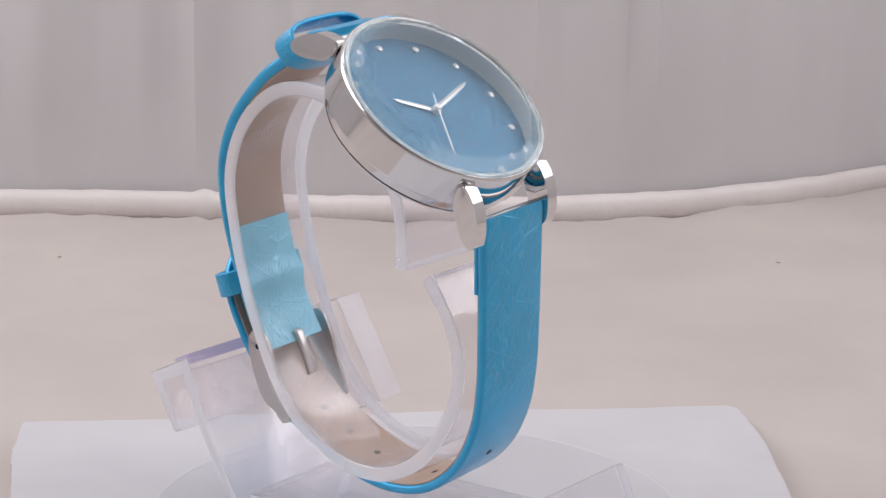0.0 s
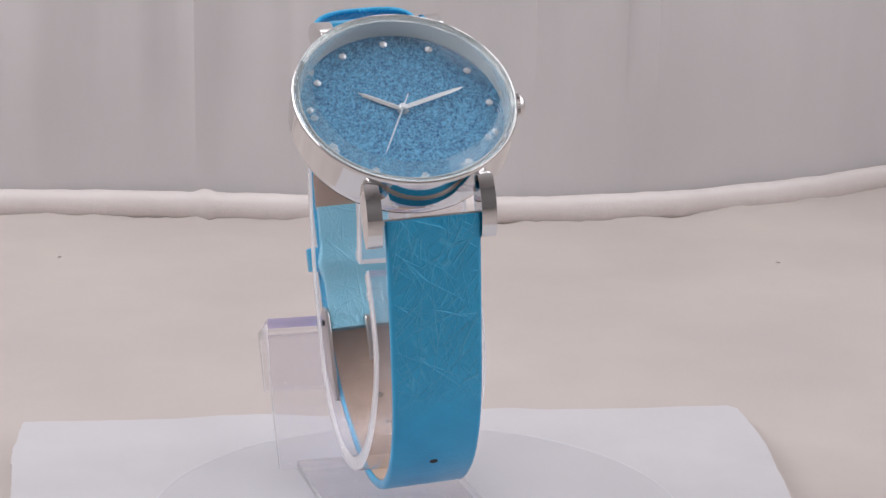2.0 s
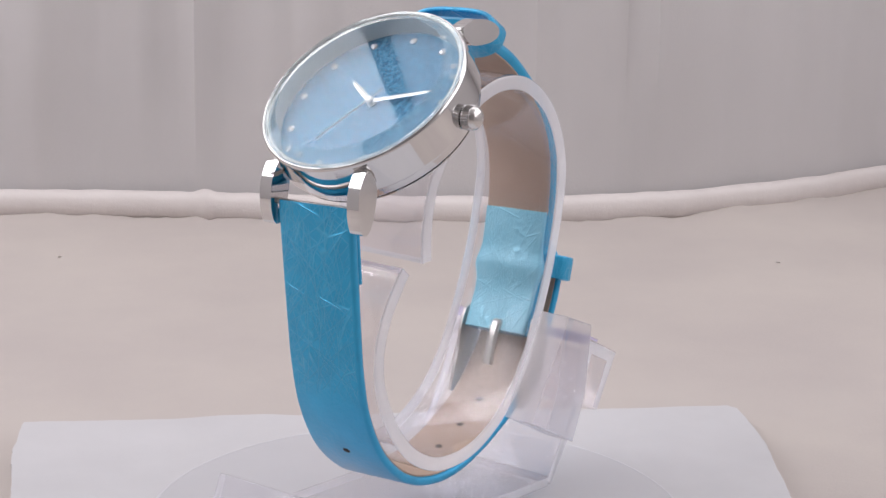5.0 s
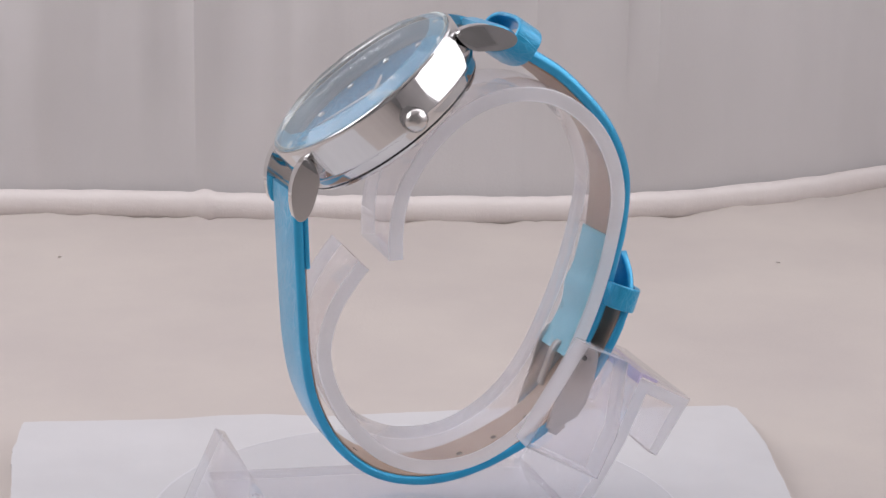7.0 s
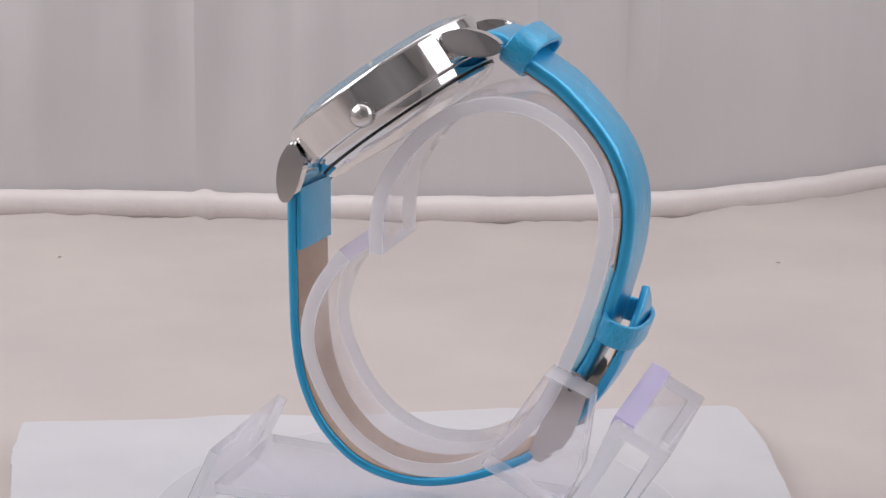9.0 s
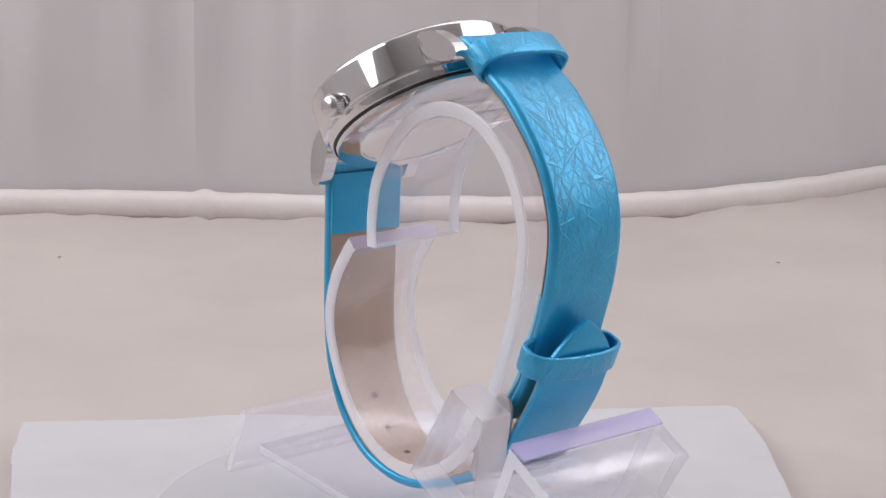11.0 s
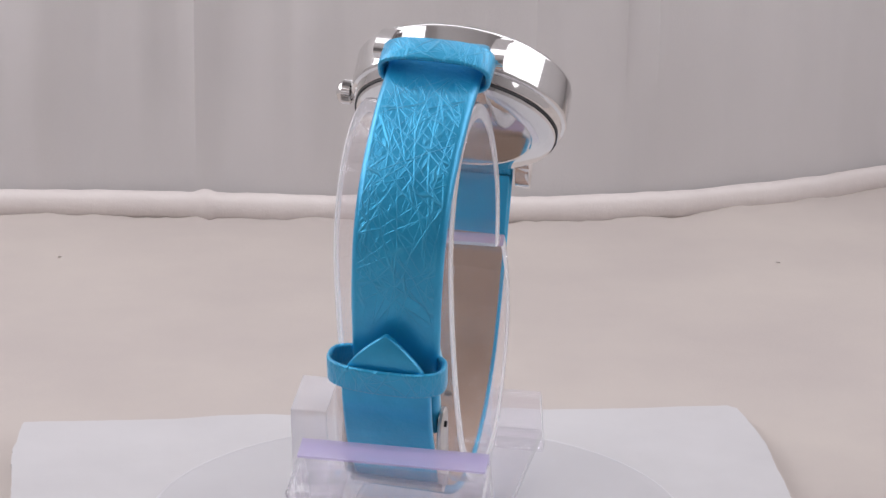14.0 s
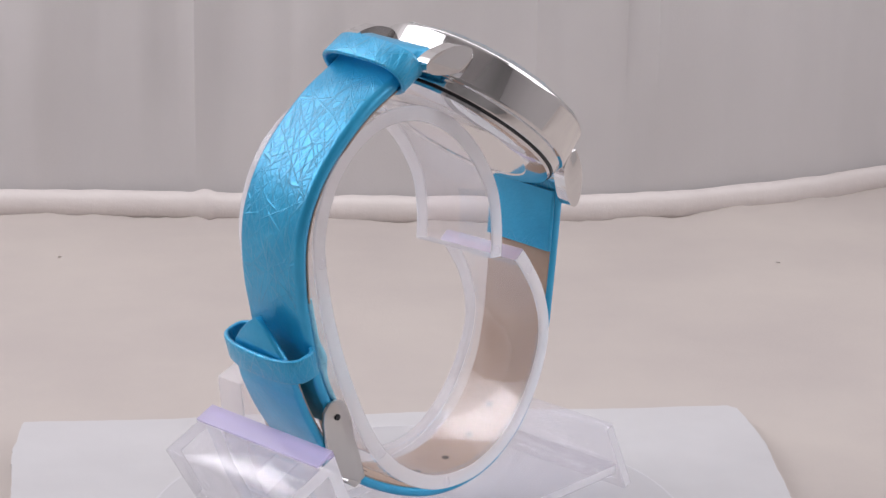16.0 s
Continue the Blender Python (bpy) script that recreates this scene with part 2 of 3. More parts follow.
def strip(path, n, width, thick, centre=0.0, side=0.0, r=0.6, place=lean, edge=False, caps=False):
    """A strip swept along a (y, z) path; width and thick are functions of 0..1. side shifts it along its outward normal."""
    pts, tang, length = spline(path, n)
    bm = bmesh.new()
    uv = bm.loops.layers.uv.new("UVMap")
    rings, maps = [], []
    for i, (p, q) in enumerate(zip(pts, tang)):
        s = i / n
        w, t = width(s), thick(s)
        nx, nz = q[1], -q[0]
        ring, m = [], []
        for a, b in rounded(w, t, min(r * t / 2, w * 0.3)):
            b += side
            ring.append(bm.verts.new(place(centre + a, p[0] + nx * b, p[1] + nz * b)))
            m.append((a * U, s * length * U))
        rings.append(ring)
        maps.append(m)
    k = len(rings[0])
    for i in range(n):
        for j in range(k):
            l = (j + 1) % k
            f = bm.faces.new((rings[i][j], rings[i][l], rings[i + 1][l], rings[i + 1][j]))
            for loop, at in zip(f.loops, (maps[i][j], maps[i][l], maps[i + 1][l], maps[i + 1][j])):
                loop[uv].uv = at
            if edge and j in (3, 11, 15, 7, 0, 1, 2, 4, 5, 6, 8, 9, 10, 12, 13, 14) and j not in (3, 11):
                f.material_index = 1
    for ring in (rings[0], rings[-1]):
        f = bm.faces.new(ring)
        f.material_index = (2 if caps and ring is rings[-1] else 1) if edge else 0
    return bm


def plate(outline, x0, x1, place=V, bevel=0.02, edge=False, rim=False):
    """A (y, z) outline extruded from x0 to x1."""
    bm = bmesh.new()
    a = [bm.verts.new(place(x0, y, z)) for y, z in outline]
    b = [bm.verts.new(place(x1, y, z)) for y, z in outline]
    fs = [bm.faces.new(a), bm.faces.new(list(reversed(b)))]
    for i in range(len(a)):
        j = (i + 1) % len(a)
        bm.faces.new((a[i], b[i], b[j], a[j]))
    if edge:
        for f in fs:
            f.material_index = 1
    if bevel:
        bmesh.ops.bevel(bm, geom=list({e for f in fs for e in f.edges}) if rim else list(bm.edges), offset=bevel * U, segments=3 if rim else 2, affect="EDGES", profile=0.5)
    return bm


def lathe(profile, seg, place, close=False):
    """A profile of (radius, height) turned round; place maps (a, b, h) to the world."""
    bm = bmesh.new()
    rows = []
    for r, h in profile:
        if r < 1e-6:
            rows.append([bm.verts.new(place(0, 0, h))])
        else:
            rows.append([bm.verts.new(place(r * math.cos(2 * math.pi * i / seg), r * math.sin(2 * math.pi * i / seg), h)) for i in range(seg)])
    pairs = list(zip(rows, rows[1:])) + ([(rows[-1], rows[0])] if close else [])
    for a, b in pairs:
        for i in range(seg):
            j = (i + 1) % seg
            if len(a) == 1:
                bm.faces.new((a[0], b[i], b[j]))
            elif len(b) == 1:
                bm.faces.new((a[i], a[j], b[0]))
            else:
                bm.faces.new((a[i], a[j], b[j], b[i]))
    return bm


def band(centre, along, half_x, half_n, height, thick, bulge=0.0, squash=4.0):
    """A leather loop round the strap. centre (x, y, z), along: the strap's direction (y, z)."""
    T = Vector(along).normalized()
    N = Vector((T[1], -T[0]))
    bm = bmesh.new()
    uv = bm.loops.layers.uv.new("UVMap")
    seg, rings, cross = 56, [], rounded(height, thick, thick * 0.45, 3)
    for i in range(seg):
        a = 2 * math.pi * i / seg
        ca, sa = math.cos(a), math.sin(a)
        e = 2 / squash
        x = half_x * math.copysign(abs(ca) ** e, ca)
        d = half_n * math.copysign(abs(sa) ** e, sa)
        out = Vector((ca / half_x, sa / half_n)).normalized()
        ring = []
        for p, q in cross:
            xx, dd = x + out[0] * q, d + out[1] * q
            if dd > 0:
                dd += bulge * (1 - (xx / half_x) ** 2)
            ring.append(bm.verts.new(lean(centre[0] + xx, centre[1] + T[0] * p + N[0] * dd, centre[2] + T[1] * p + N[1] * dd)))
        rings.append(ring)
    k = len(cross)
    for i in range(seg):
        for j in range(k):
            a, b, l = rings[i], rings[(i + 1) % seg], (j + 1) % k
            f = bm.faces.new((a[j], a[l], b[l], b[j]))
            for loop, (ii, jj) in zip(f.loops, ((i, j), (i, l), (i + 1, l), (i + 1, j))):
                loop[uv].uv = (ii * 0.1 * U + 0.05, cross[jj][0] * U)
    return bm


def ball(bm, at, rx, ry, rz, sub=2):
    made = bmesh.ops.create_icosphere(bm, subdivisions=sub, radius=1.0)["verts"]
    for v in made:
        v.co = Vector(at) + Vector((v.co.x * rx, v.co.y * ry, v.co.z * rz))


# ---- the tent: floor cloth, back cloth, seam, closing walls ----
FLOOR = -0.62     # cm
SEAM = [(-40, 25.6), (-24, 25.4), (-12.6, 25.3), (-9.8, 25.4), (-6.9, 25.3), (-4.2, 25.1), (0.7, 25.05), (4.3, 25.3), (7.8, 26.2), (10.6, 27.5), (12.5, 28.5), (14.9, 30.2), (22, 35), (40, 43)]


def seam_y(x):
    for (a, ya), (b, yb) in zip(SEAM, SEAM[1:]):
        if a <= x <= b:
            f = (x - a) / (b - a)
            f = f * f * (3 - 2 * f) * 0.35 + f * 0.65
            return ya + (yb - ya) * f
    return SEAM[-1][1]


def grid(nx, ny, at):
    bm = bmesh.new()
    vs = [[bm.verts.new(at(i / nx, j / ny)) for i in range(nx + 1)] for j in range(ny + 1)]
    for j in range(ny):
        for i in range(nx):
            bm.faces.new((vs[j][i], vs[j][i + 1], vs[j + 1][i + 1], vs[j + 1][i]))
    return bm


def floor_at(s, t):
    x = -40 + 80 * s
    y = -60 + (seam_y(x) + 60) * (1 - (1 - t) ** 1.6)
    near = math.exp(-(seam_y(x) - y) / 1.6)
    z = FLOOR + 0.16 * near * (noise.noise((x * 0.55, 0.3, 0.0)) + 0.5 * noise.noise((x * 1.3, 4.0, 0)))
    gap = seam_y(x) - 0.55 - y
    dent = 0.5 + 0.5 * noise.noise((x * 1.1, 8.0, 0)) + 0.35 * noise.noise((x * 3.1, 9.0, 0))
    z -= 0.16 * max(0.1, dent) * math.exp(-(gap / 0.42) ** 2)
    pull = math.exp(-((x + 6.3 + 0.12 * gap) / 0.16) ** 2) * math.exp(-max(0.0, gap) / 0.9)
    z -= 0.10 * pull
    z += 0.05 * noise.noise((x * 0.16, y * 0.2, 2.0)) * min(1.0, max(0.0, (y - 7) / 6))
    return V(x, y, z)


tagged(part("floor", grid(420, 110, floor_at), CLOTH), "beige cloth floor of a photo tent, faintly wavy", "floor", kind="structure")


def back_at(s, t):
    x = -40 + 80 * s
    z = FLOOR - 0.4 + 52 * t
    fold = 0.6 * noise.noise((x * 0.22, 0.0, z * 0.012)) + 0.5 * noise.noise((x * 0.75, 5.0, z * 0.02)) + 0.12 * noise.noise((x * 2.2, 7.0, z * 0.03))
    crease = 0.5 * math.exp(-((x + 6.7 + 0.01 * z) / 0.35) ** 2)
    return V(x, seam_y(x) + 0.35 + 0.04 * z + (fold - crease) * min(1.0, 0.3 + z / 6), z)


tagged(part("wall_back", grid(260, 40, back_at), GREY), "grey cloth back wall with soft upright folds", "wall", kind="structure")


def seam_mesh(r, drop, wob, seed):
    bm = bmesh.new()
    rings = []
    for i in range(521):
        x = -26 + 52 * i / 520
        y, k = seam_y(x), 1 + wob * noise.noise((x * 0.5, seed, 0)) + 0.5 * wob * noise.noise((x * 1.7, seed, 3)) + 0.22 * wob * noise.noise((x * 7.0, seed, 6))
        if abs(x + 6.5) < 0.35:
            k *= 1 + 0.24 * math.cos((x + 6.5) / 0.7 * math.pi)
        ring = [bm.verts.new(V(x, y - 0.2 + 0.42 * k * math.copysign(abs(math.cos(a)) ** 0.7, math.cos(a)), FLOOR + drop + r * k * math.copysign(abs(math.sin(a)) ** 0.7, math.sin(a)))) for a in (2 * math.pi * j / 14 for j in range(14))]
        rings.append(ring)
    for a, b in zip(rings, rings[1:]):
        for j in range(14):
            bm.faces.new((a[j], a[(j + 1) % 14], b[(j + 1) % 14], b[j]))
    return bm


tagged(part("seam_piping", seam_mesh(0.40, 0.18, 0.12, 1.0), PIPING), "pale padded cloth seam between floor and back wall", "seam", kind="structure")
# wall_front is unseen, added dim so that steel and strap reflect something dark.
for nm, co in (("wall_left", ((-40, -60), (-40, 42))), ("wall_right", ((40, -60), (40, 46))), ("wall_front", ((-40, -60), (40, -60)))):
    (ax, ay), (bx, by) = co
    d = Vector((by - ay, ax - bx)).normalized() * 0.6
    bm = bmesh.new()
    lo = [(ax, ay), (bx, by), (bx + d[0], by + d[1]), (ax + d[0], ay + d[1])]
    va, vb = [bm.verts.new(V(x, y, -1.2)) for x, y in lo], [bm.verts.new(V(x, y, 56)) for x, y in lo]
    bm.faces.new(va), bm.faces.new(vb)
    for i in range(4):
        bm.faces.new((va[i], va[(i + 1) % 4], vb[(i + 1) % 4], vb[i]))
    tagged(part(nm, bm, DARK if nm == "wall_front" else TENT, smooth=False), "unseen dim wall added across the tent's open side for dark reflections" if nm == "wall_front" else "plain pale cloth side of the photo tent", "wall", kind="structure")
bm = bmesh.new()
bmesh.ops.create_cube(bm, size=1.0)
for v in bm.verts:
    v.co = V(v.co.x * 82, -8 + v.co.y * 106, 56.4 + v.co.z * 0.6)
tagged(part("ceiling", bm, TENT, smooth=False), "plain pale cloth top of the photo tent", "ceiling", kind="structure")


for lx, ly, lr in ((-9.9, 19.6, 0.036), (9.9, 19.9, 0.028)):
    bm = bmesh.new()
    ball(bm, V(lx, ly, FLOOR + 0.02), lr * 1.6 * U, lr * U, 0.03 * U)
    for v in bm.verts:
        v.co += Vector((noise.noise(v.co * 900), noise.noise(v.co * 900 + Vector((5, 5, 5))), 0)) * 0.0006
    tagged(part("lint", bm, LINT), "small grey fleck of lint on the beige cloth", "lint", "flecks of lint")


# ---- the white sheet under the turntable ----
def sheet():
    bm = bmesh.new()
    rim = []
    corners = [(-8.07, 3.49), (-8.14, 5.09), (-5.17, 5.37), (-4.14, 5.64), (-3.2, 5.75), (-1.96, 5.66), (1.91, 6.32), (2.63, 6.23), (4.32, 6.36), (6.60, 6.64), (6.80, 6.46), (6.90, 5.83), (7.06, 4.4), (7.2, -12), (-5.22, -12)]
    for c, ((ax, ay), (bx, by)) in enumerate(zip(corners, corners[1:] + corners[:1])):
        dx, dy = bx - ax, by - ay
        ln = math.hypot(dx, dy)
        steps = max(2, round(ln / 0.2))
        for k in range(steps):
            f = k / steps
            j = 0.035 * noise.noise((c * 9 + f * ln * 1.1, 1.0, 0)) + 0.025 * noise.noise((c * 7 + f * ln * 3.5, 2.0, 0))
            rim.append((ax + dx * f + dy / ln * j, ay + dy * f - dx / ln * j))
    top = [bm.verts.new(V(x, y, -0.23)) for x, y in rim]
    low = [bm.verts.new(V(x, y, FLOOR)) for x, y in rim]
    bm.faces.new(top)
    bm.faces.new(list(reversed(low)))
    for i in range(len(rim)):
        j = (i + 1) % len(rim)
        bm.faces.new((top[i], low[i], low[j], top[j]))
    return bm


tagged(part("foam_sheet", sheet(), SHEET), "thin white foam sheet with rough cut edges", "sheet")

# ---- turntable ----
turntable = thing("turntable", "low round white display turntable, glossy top", "turntable")
part("platter", lathe([(0, -0.15), (4.90, -0.15), (4.93, -0.155), (4.94, -0.17), (4.94, -0.20), (0, -0.20)], 140, V), DISC, turntable)
part("platter_rim", lathe([(4.88, -0.150), (4.89, -0.145), (4.905, -0.143), (4.92, -0.145), (4.93, -0.153), (4.88, -0.153)], 140, V), RIM, turntable, "thin glossy white rim")
part("foot_ring", lathe([(0, -0.20), (4.5, -0.20), (4.55, -0.23), (0, -0.23)], 90, V), SHEET, turntable)

# ---- watch stand ----
stand = thing("watch_stand", "clear acrylic watch stand with an open C-shaped ring", "watch stand")
RING = [(-0.62, 4.90), (-0.62, 5.45), (-0.50, 6.08), (-0.22, 6.60), (0.10, 7.00), (0.47, 7.33), (0.97, 7.60), (1.57, 7.72), (2.26, 7.61), (2.87, 7.20), (3.28, 6.60), (3.47, 5.83), (3.36, 4.92),
        (3.12, 3.99), (2.80, 3.15), (2.43, 2.39), (2.00, 1.80), (1.51, 1.39), (0.91, 1.10), (0.29, 1.01), (-0.33, 1.10), (-0.96, 1.45), (-1.48, 2.05), (-1.83, 2.81), (-1.90, 3.44), (-1.72, 4.08), (-1.38, 4.62), (-1.20, 4.84)]
ring = part("ring", strip(RING, 150, lambda s: 1.92, lambda s: 0.26, -0.32, 0.0, 0.25, V, True, True), [ACRYLIC, CUT, BEND], stand)
for at in ((-1.29, -1.42, 4.52), (-1.29, -0.60, 5.02), (-1.29, 0.55, 1.02), (-1.29, 2.1, 1.95), (-1.29, 3.44, 5.5)):
    bm = bmesh.new()
    ball(bm, V(*at), 0.03 * U, 0.09 * U, 0.09 * U)
    part("moulding_mark", bm, ACRYLIC, ring)


def sheet_profile(points, t):
    """The outline of a bent sheet along points, t thick."""
    P = [Vector(p) for p in points]
    up, down = [], []
    for i, p in enumerate(P):
        d0 = (P[i] - P[i - 1]).normalized() if i else (P[1] - P[0]).normalized()
        d1 = (P[i + 1] - P[i]).normalized() if i < len(P) - 1 else d0
        m = (d0 + d1).normalized()
        nrm = Vector((-m[1], m[0])) * (t / 2 / max(0.4, m.dot(d1)))
        up.append(p + nrm)
        down.append(p - nrm)
    return [tuple(p) for p in up + down[::-1]]


rear_leg = part("rear_leg", plate(sheet_profile([(4.12, 1.05), (4.70, 2.0), (3.88, 2.42), (3.48, 1.38), (3.05, 0.62), (2.60, -0.02)], 0.22), -2.04, 1.10, V, 0.03, True), [ACRYLIC, CUT], stand)
part("bend", plate(sheet_profile([(4.18, 2.42), (3.86, 2.585), (3.80, 2.43)], 0.05), -2.02, 1.08, V, 0.0), BEND, rear_leg, "lavender tinted bend")
part("cradle", plate([(1.57, 1.52), (2.68, 3.31), (3.48, 2.97), (3.32, 1.60), (2.95, 0.78)], 0.78, 1.40, V, 0.025, True), [FROST, ACRYLIC], stand, "thick acrylic cheek with frosted edges")
part("front_plate", plate(sheet_profile([(-3.30, 1.24), (-3.92, -0.10)], 0.22), -1.70, 1.60, V, 0.03, True), [ACRYLIC, CUT], stand)
part("base_plate", plate(sheet_profile([(-3.55, 0.34), (2.62, 0.02)], 0.22), -1.70, 1.10, V, 0.03, True), [ACRYLIC, CUT], stand)

for piece in stand.children_recursive:
    piece.visible_shadow = False

# ---- the watch ----
watch = thing("wrist_watch", "polished steel wrist watch with glittering dial and blue leather strap", "watch")
TILT = radians(37.3)
CY, CZ = -0.96, 7.85


def case(a, b, h):
    """Case space: a across, b towards twelve, h out of the dial; centimetres."""
    a, b = a * 1.02 + 0.03, b * 1.02
    return lean(a, CY + b * math.cos(TILT) - h * math.sin(TILT), CZ + b * math.sin(TILT) + h * math.cos(TILT))


part("chapter_ring", lathe([(1.71, -0.385), (1.728, -0.05), (1.74, -0.05), (1.74, -0.385)], 120, case), RING_STEEL, watch)
body = part("case", lathe([(1.745, -0.42), (1.745, -0.05), (1.832, -0.045), (1.834, -0.01), (1.842, -0.002), (1.853, -0.002), (1.866, -0.012), (1.876, -0.03), (1.885, -0.06), (1.885, -0.07), (1.885, -0.40), (1.8802, -0.65),
                           (1.88, -0.66), (1.86, -0.70), (1.81, -0.72), (1.80, -0.74), (1.80, -0.86), (1.78, -0.89), (1.70, -0.89)], 160, case), STEEL, watch, sharp=36)
part("gasket", lathe([(1.70, -0.885), (1.765, -0.89), (1.765, -0.93), (1.70, -0.93)], 120, case, True), BLACK, watch)
part("case_back", lathe([(1.72, -0.925), (1.74, -0.94), (1.72, -0.99), (1.60, -1.05), (1.35, -1.07), (1.33, -1.05), (0, -1.05)], 120, case), STEEL, watch)
dial = part("dial", lathe([(0, -0.385), (1.738, -0.385), (1.738, -0.42), (0, -0.42)], 120, case), DIAL, watch, "blue glittering dial")


def crystal_mesh(r_top, r_rim, top, fall, facets=16, sub=8):
    """A flat glass with flat facets cut round its rim, falling by fall over each centimetre."""
    bm = bmesh.new()
    n = facets * sub
    rows = [[], [], []]
    for i in range(n):
        a = 2 * math.pi * i / n
        d = 2 * math.pi / facets * ((i % sub) / sub - 0.5)
        rt = r_top * math.cos(math.pi / facets) / math.cos(d)
        b = a - math.pi / facets
        hr = top - fall * (r_rim * math.cos(d) - rt * math.cos(d))
        for row, r, h in ((rows[0], rt, top), (rows[1], r_rim, hr), (rows[2], r_rim, -0.04)):
            row.append(bm.verts.new(case(r * math.cos(b), r * math.sin(b), h)))
    bm.faces.new(rows[0]), bm.faces.new(rows[2])
    for u, v in zip(rows, rows[1:]):
        for i in range(n):
            bm.faces.new((u[i], u[(i + 1) % n], v[(i + 1) % n], v[i])).material_index = 1
    return bm


crystal = part("crystal", crystal_mesh(1.57, 1.825, 0.145, 0.45), [GLASS, GLASS_RIM], watch, "clear watch glass with a facetted pale green rim", smooth=False)
crystal.visible_shadow = False
for hour in range(12):
    a = radians(90 - 30 * hour)
    bm = bmesh.new()
    r = 1.50
    made = bmesh.ops.create_icosphere(bm, subdivisions=1, radius=0.075)["verts"]
    for v in made:
        v.co = case(r * math.cos(a) + v.co.x, r * math.sin(a) + v.co.y, -0.375 + v.co.z * 0.6)
    part("hour_stone", bm, GEM, dial, smooth=False)


def hand(name, length, tail, w, h, angle, mat):
    """A tapered hand, angle clockwise from twelve in degrees."""
    a = radians(90 - angle)
    d, s = Vector((math.cos(a), math.sin(a))), Vector((-math.sin(a), math.cos(a)))
    prof = [(-tail, w * 0.7), (0.0, w), (length * 0.55, w), (length * 0.88, w * 0.8), (length, w * 0.12)]
    bm = bmesh.new()
    rows = []
    for l, ww in prof:
        p = d * l
        rows.append([bm.verts.new(case(*(p + s * ww), h)), bm.verts.new(case(*p, h + 0.018)), bm.verts.new(case(*(p - s * ww), h)), bm.verts.new(case(*p, h - 0.012))])
    for u, v in zip(rows, rows[1:]):
        for j in range(4):
            bm.faces.new((u[j], u[(j + 1) % 4], v[(j + 1) % 4], v[j]))
    bm.faces.new(rows[0]), bm.faces.new(rows[-1])
    return part(name, bm, mat, watch, smooth=False)


hand("hour_hand", 0.80, 0.10, 0.048, -0.35, 303, HAND)
hand("minute_hand", 1.16, 0.10, 0.045, -0.31, 73, HAND)
part("hand_cap", lathe([(0, -0.24), (0.05, -0.245), (0.075, -0.27), (0.085, -0.385), (0, -0.385)], 24, case), HAND, watch)

hand("second_hand", 1.12, 0.30, 0.014, -0.275, 208, HAND)

# crown
crown_part = lambda a, b, h: case(h * 0.9 + 0.13, 0.06 + a * 0.88, -0.57 + b * 0.88)
part("crown_stem", lathe([(0, 1.85), (0.12, 1.85), (0.12, 1.97), (0, 1.97)], 20, crown_part), STEEL, watch)
bm = bmesh.new()
rows = []
for r, h in ((0.20, 1.95), (0.245, 1.965), (0.245, 2.13)):
    rows.append([bm.verts.new(crown_part((r * (0.93 if i % 2 else 1)) * math.cos(math.pi * i / 30), (r * (0.93 if i % 2 else 1)) * math.sin(math.pi * i / 30), h)) for i in range(60)])
for u, v in zip(rows, rows[1:]):
    for i in range(60):
        bm.faces.new((u[i], u[(i + 1) % 60], v[(i + 1) % 60], v[i]))
bm.faces.new(rows[0]), bm.faces.new(rows[-1])
crown = part("crown", bm, STEEL, watch, "knurled steel crown", smooth=False)
part("crown_cap", lathe([(0.225, 2.125), (0.215, 2.17), (0.17, 2.22), (0.09, 2.25), (0.03, 2.255), (0, 2.25)], 32, crown_part), CABOCHON, crown)

# lugs, leaf-shaped plates, and their spring bars
LUG = [(1.58, -0.13), (1.78, -0.15), (2.06, -0.29), (2.30, -0.56), (2.42, -0.80), (2.41, -0.93), (2.29, -0.98), (2.10, -0.91), (1.86, -0.74), (1.64, -0.55)]
for again in range(3):
    LUG = [(a[0] + (b[0] - a[0]) * f, a[1] + (b[1] - a[1]) * f) for a, b in zip(LUG, LUG[1:] + LUG[:1]) for f in (0.25, 0.75)]
for end in (-1, 1):
    for x0 in (-1.06, 0.84):
        bm = plate([(b * end, h) for b, h in LUG], x0 - 0.015, x0 + 0.235, case, 0.05, False, True)
        part("lug", bm, STEEL, watch)
    part("spring_bar", lathe([(0, -0.86), (0.05, -0.86), (0.05, 0.86), (0, 0.86)], 16, lambda a, b, h, e=end: case(h, e * 2.10 + a, -0.66 + b)), SATIN, watch)

# straps, as (y, z) of their middle line
LONG = [(-2.27, 6.06), (-2.295, 5.86), (-2.29, 5.5), (-2.27, 4.74), (-2.24, 3.9), (-2.20, 3.18), (-2.06, 2.38), (-1.72, 1.64), (-1.23, 1.12), (-0.73, 0.84), (-0.12, 0.71), (0.47, 0.73), (1.06, 0.88),
        (1.60, 1.10), (2.20, 1.42), (2.78, 1.92), (3.26, 2.52), (3.62, 3.15), (3.86, 3.75), (3.97, 4.15), (4.00, 4.52)]


def long_width(s):
    w = 1.63 - 0.15 * min(1.0, s / 0.55)
    return w if s < 0.93 else max(0.05, w * max(0.0, 1 - ((s - 0.93) / 0.0705) ** 1.55) ** 0.85)


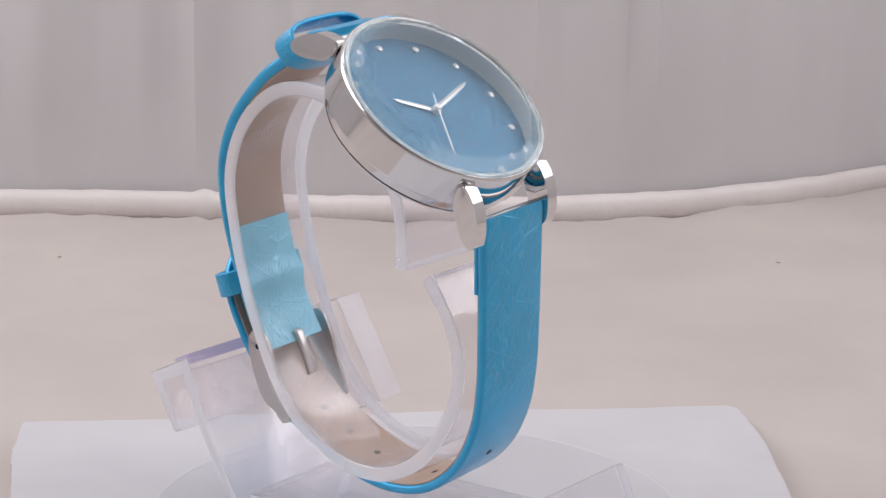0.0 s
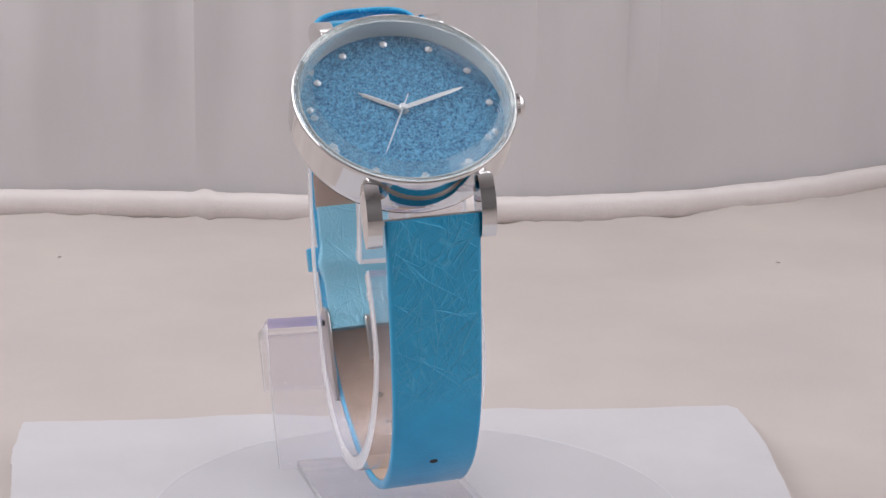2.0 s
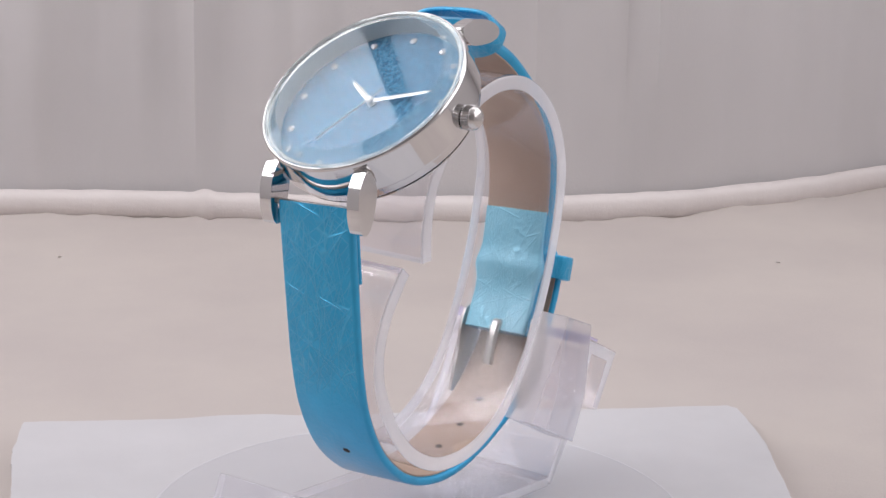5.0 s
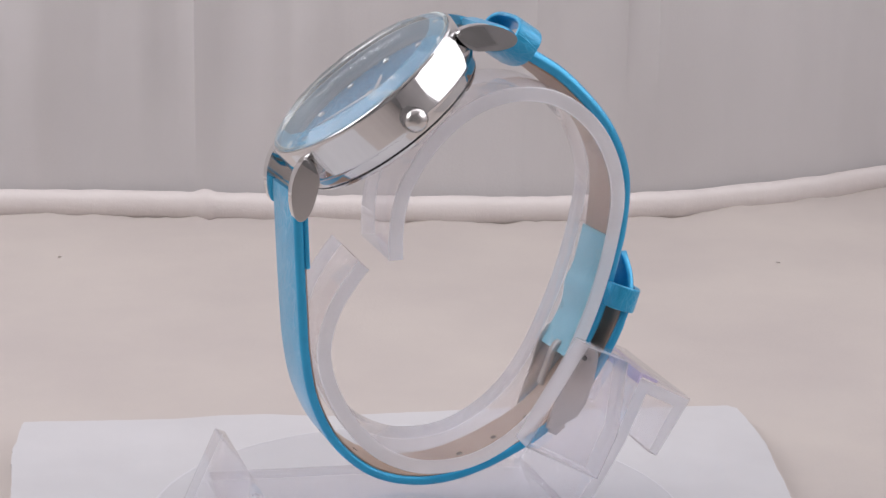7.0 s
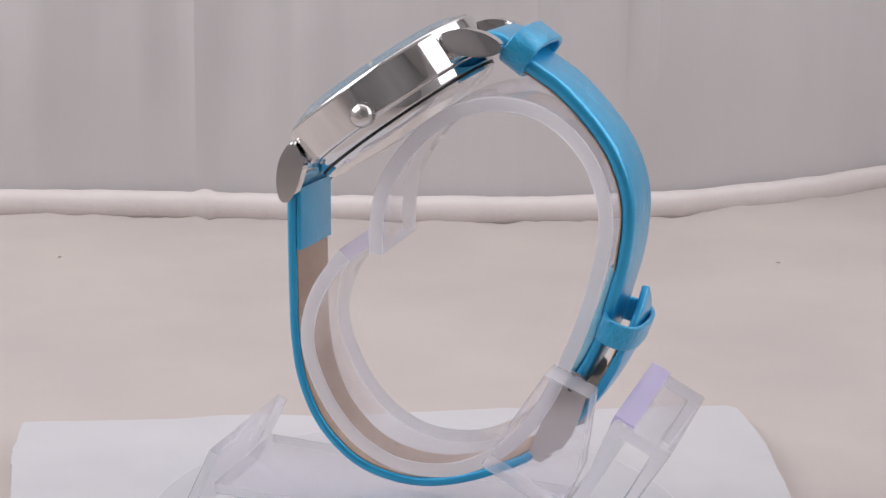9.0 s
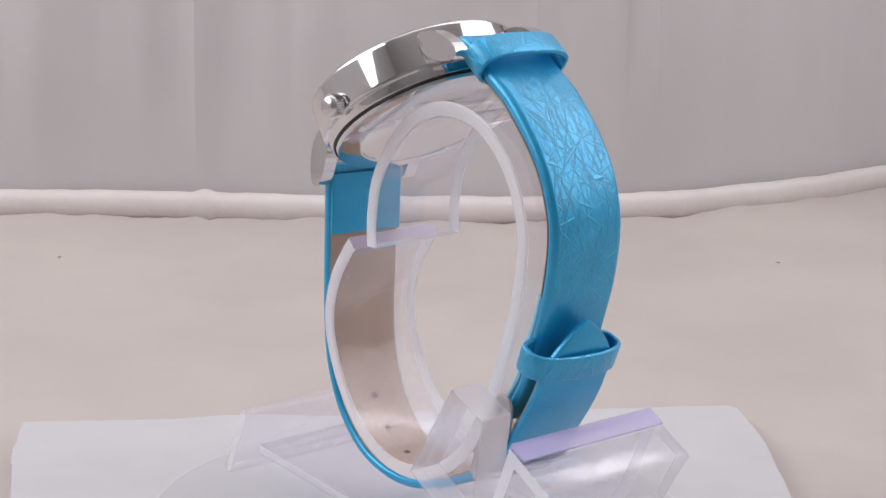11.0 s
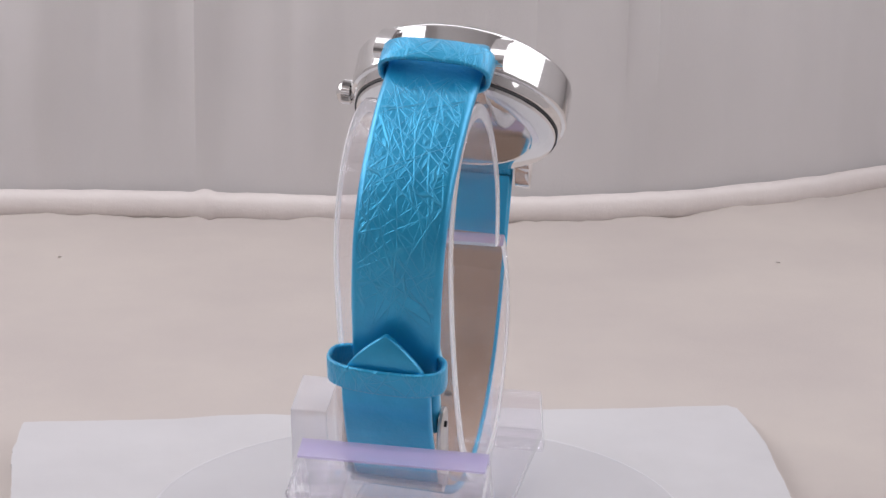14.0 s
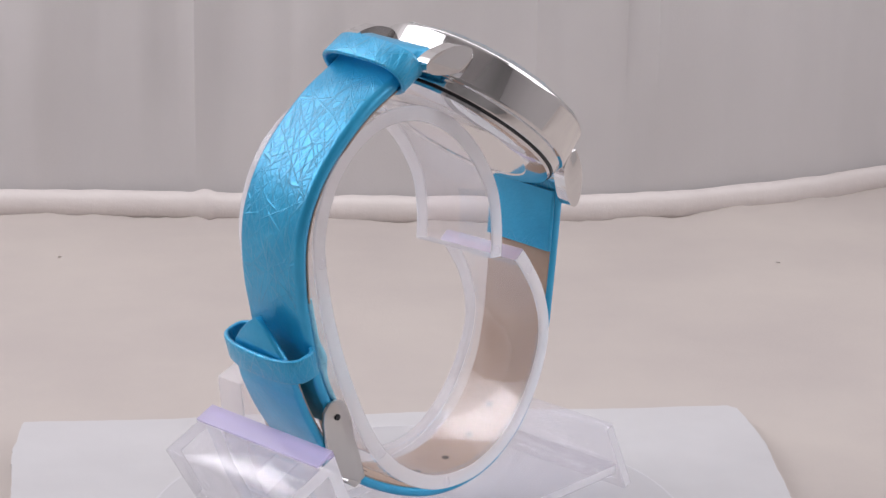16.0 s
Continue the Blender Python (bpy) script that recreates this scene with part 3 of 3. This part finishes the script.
SX = 0.07
long_strap = part("long_strap", strip(LONG, 150, long_width, lambda s: 0.19 - 0.03 * min(1, s * 3) + 0.07 * max(0.0, 1 - s / 0.03) - (0.03 if s > 0.9 else 0), SX, 0.0, 0.8, lean, True), [BLUE_DEEP, BLUE_EDGE], watch)
part("strap_lining", strip(LONG[3:-2], 110, lambda s: 1.50 - 0.14 * min(1.0, s / 0.5), lambda s: 0.03, SX, -0.095, 0.5), LINING, long_strap, "beige suede strap lining")
part("folded_end", strip(LONG[1:4], 24, lambda s: 1.56, lambda s: 0.09, SX, -0.13, 0.8), BLUE, long_strap)
BACK = [(1.16, 8.68), (1.42, 8.66), (1.92, 8.28), (2.46, 7.94), (2.95, 7.49), (3.34, 7.03), (3.59, 6.57), (3.73, 6.11), (3.76, 5.63), (3.70, 5.02), (3.58, 4.5), (3.42, 3.88), (3.22, 3.32), (3.00, 2.90), (2.86, 2.64)]
buckle_strap = part("buckle_strap", strip(BACK, 110, lambda s: 1.62 - 0.22 * s, lambda s: 0.27 - 0.08 * s, SX - 0.06, 0.0, 0.95, lean, True), [BLUE, BLUE_EDGE], watch)
part("strap_lining", strip(BACK[2:10] + [(3.672, 4.84)], 60, lambda s: 1.50 - 0.1 * s, lambda s: 0.03, SX - 0.06, 0.125, 0.5), LINING, buckle_strap, "beige suede strap lining")
part("folded_end", strip([(3.675, 4.88)] + BACK[10:], 50, lambda s: 1.38 + 0.16 * math.exp(-((s - 0.46) / 0.10) ** 2), lambda s: 0.10 + 0.11 * math.exp(-((s - 0.46) / 0.11) ** 2), SX - 0.06, 0.15, 0.8), BLUE_GLARE, buckle_strap, "blue folded strap end, lightened as by glare on the acrylic")

# holes in the long strap
pts, tang, ln = spline(LONG, 400)
first = min(range(401), key=lambda i: (pts[i] - Vector((-1.76, 1.60))).length)
for k in range(7):
    i = first + round(k * 0.725 / ln * 400)
    p, q = pts[i], tang[i]
    for sd in ((-0.1135,) if k == 1 else (0.0835, -0.1135)):
        bm = bmesh.new()
        rr = [bm.verts.new(lean(SX + 0.075 * math.cos(a), p[0] + q[0] * 0.055 * math.sin(a) + q[1] * d, p[1] + q[1] * 0.055 * math.sin(a) - q[0] * d))
              for d in (sd, sd * 0.9) for a in (2 * math.pi * j / 18 for j in range(18))]
        bm.faces.new(rr[:18]), bm.faces.new(rr[18:])
        for j in range(18):
            bm.faces.new((rr[j], rr[(j + 1) % 18], rr[18 + (j + 1) % 18], rr[18 + j]))
        part("strap_hole", bm, HOLE, long_strap)

# keepers
part("upper_keeper", band((SX - 0.08, 1.77, 8.50), (0.83, -0.56), 0.90, 0.34, 0.50, 0.09, 0.03, 2.9), BLUE_KEEPER, watch)
part("lower_keeper", band((SX + 0.03, 3.67, 3.84), (0.32, 0.95), 0.94, 0.31, 0.45, 0.09, 0.06, 3.2), BLUE_KEEPER, watch)

# buckle: two cheeks, the end bar, the pin and the prong
CHEEK = [(2.72, 2.92), (2.80, 3.03), (2.95, 3.08), (3.11, 3.04), (3.21, 2.90), (3.22, 2.70), (3.14, 2.35), (2.99, 1.92), (2.83, 1.68), (2.37, 1.46), (2.23, 1.52), (2.40, 2.0), (2.52, 2.3), (2.60, 2.65)]
buckle = part("buckle", plate([(2.28, 1.42), (2.44, 1.36), (2.62, 1.50), (2.56, 1.57), (2.42, 1.46), (2.32, 1.48)], SX - 0.80, SX + 0.80, lean, 0.015), SATIN, watch, "satin steel pin buckle")
for x0 in (-0.80, 0.80):
    part("buckle_cheek", plate(CHEEK, x0 + SX - 0.035, x0 + SX + 0.035, lean, 0.015), SATIN, buckle)
    part("buckle_rivet", lathe([(0, 0.05), (0.05, 0.05), (0.055, 0.0), (0, 0.0)], 16, lambda a, b, h, e=x0: lean(SX + e + math.copysign(h + 0.02, e), 2.94 + a, 2.78 + b)), BLACK, buckle)
part("buckle_pin", lathe([(0, -0.8), (0.045, -0.8), (0.045, 0.8), (0, 0.8)], 16, lambda a, b, h: lean(SX + h, 2.93 + a, 2.78 + b)), SATIN, buckle)
part("prong", strip([(2.90, 2.74), (2.76, 2.88), (2.64, 2.74), (2.52, 2.45), (2.40, 2.12)], 30, lambda s: 0.20, lambda s: 0.10, SX, 0.0, 0.95), SATIN, buckle)


# ---- what moves: the turntable and all that stands on it ----
TURN = [(0.0, 50.3), (2.0, 15.1), (4.2, -24.0), (6.4, -62.7), (9.1, -109.6), (11.4, -148.9), (13.5, -184.2), (16.0, -226.0)]


def motions():
    rows = [(t, pose(0, 0, 0, 0, 0, a)) for t, a in TURN]
    for ob in (turntable, stand, watch):
        walk(ob, rows)


motions()
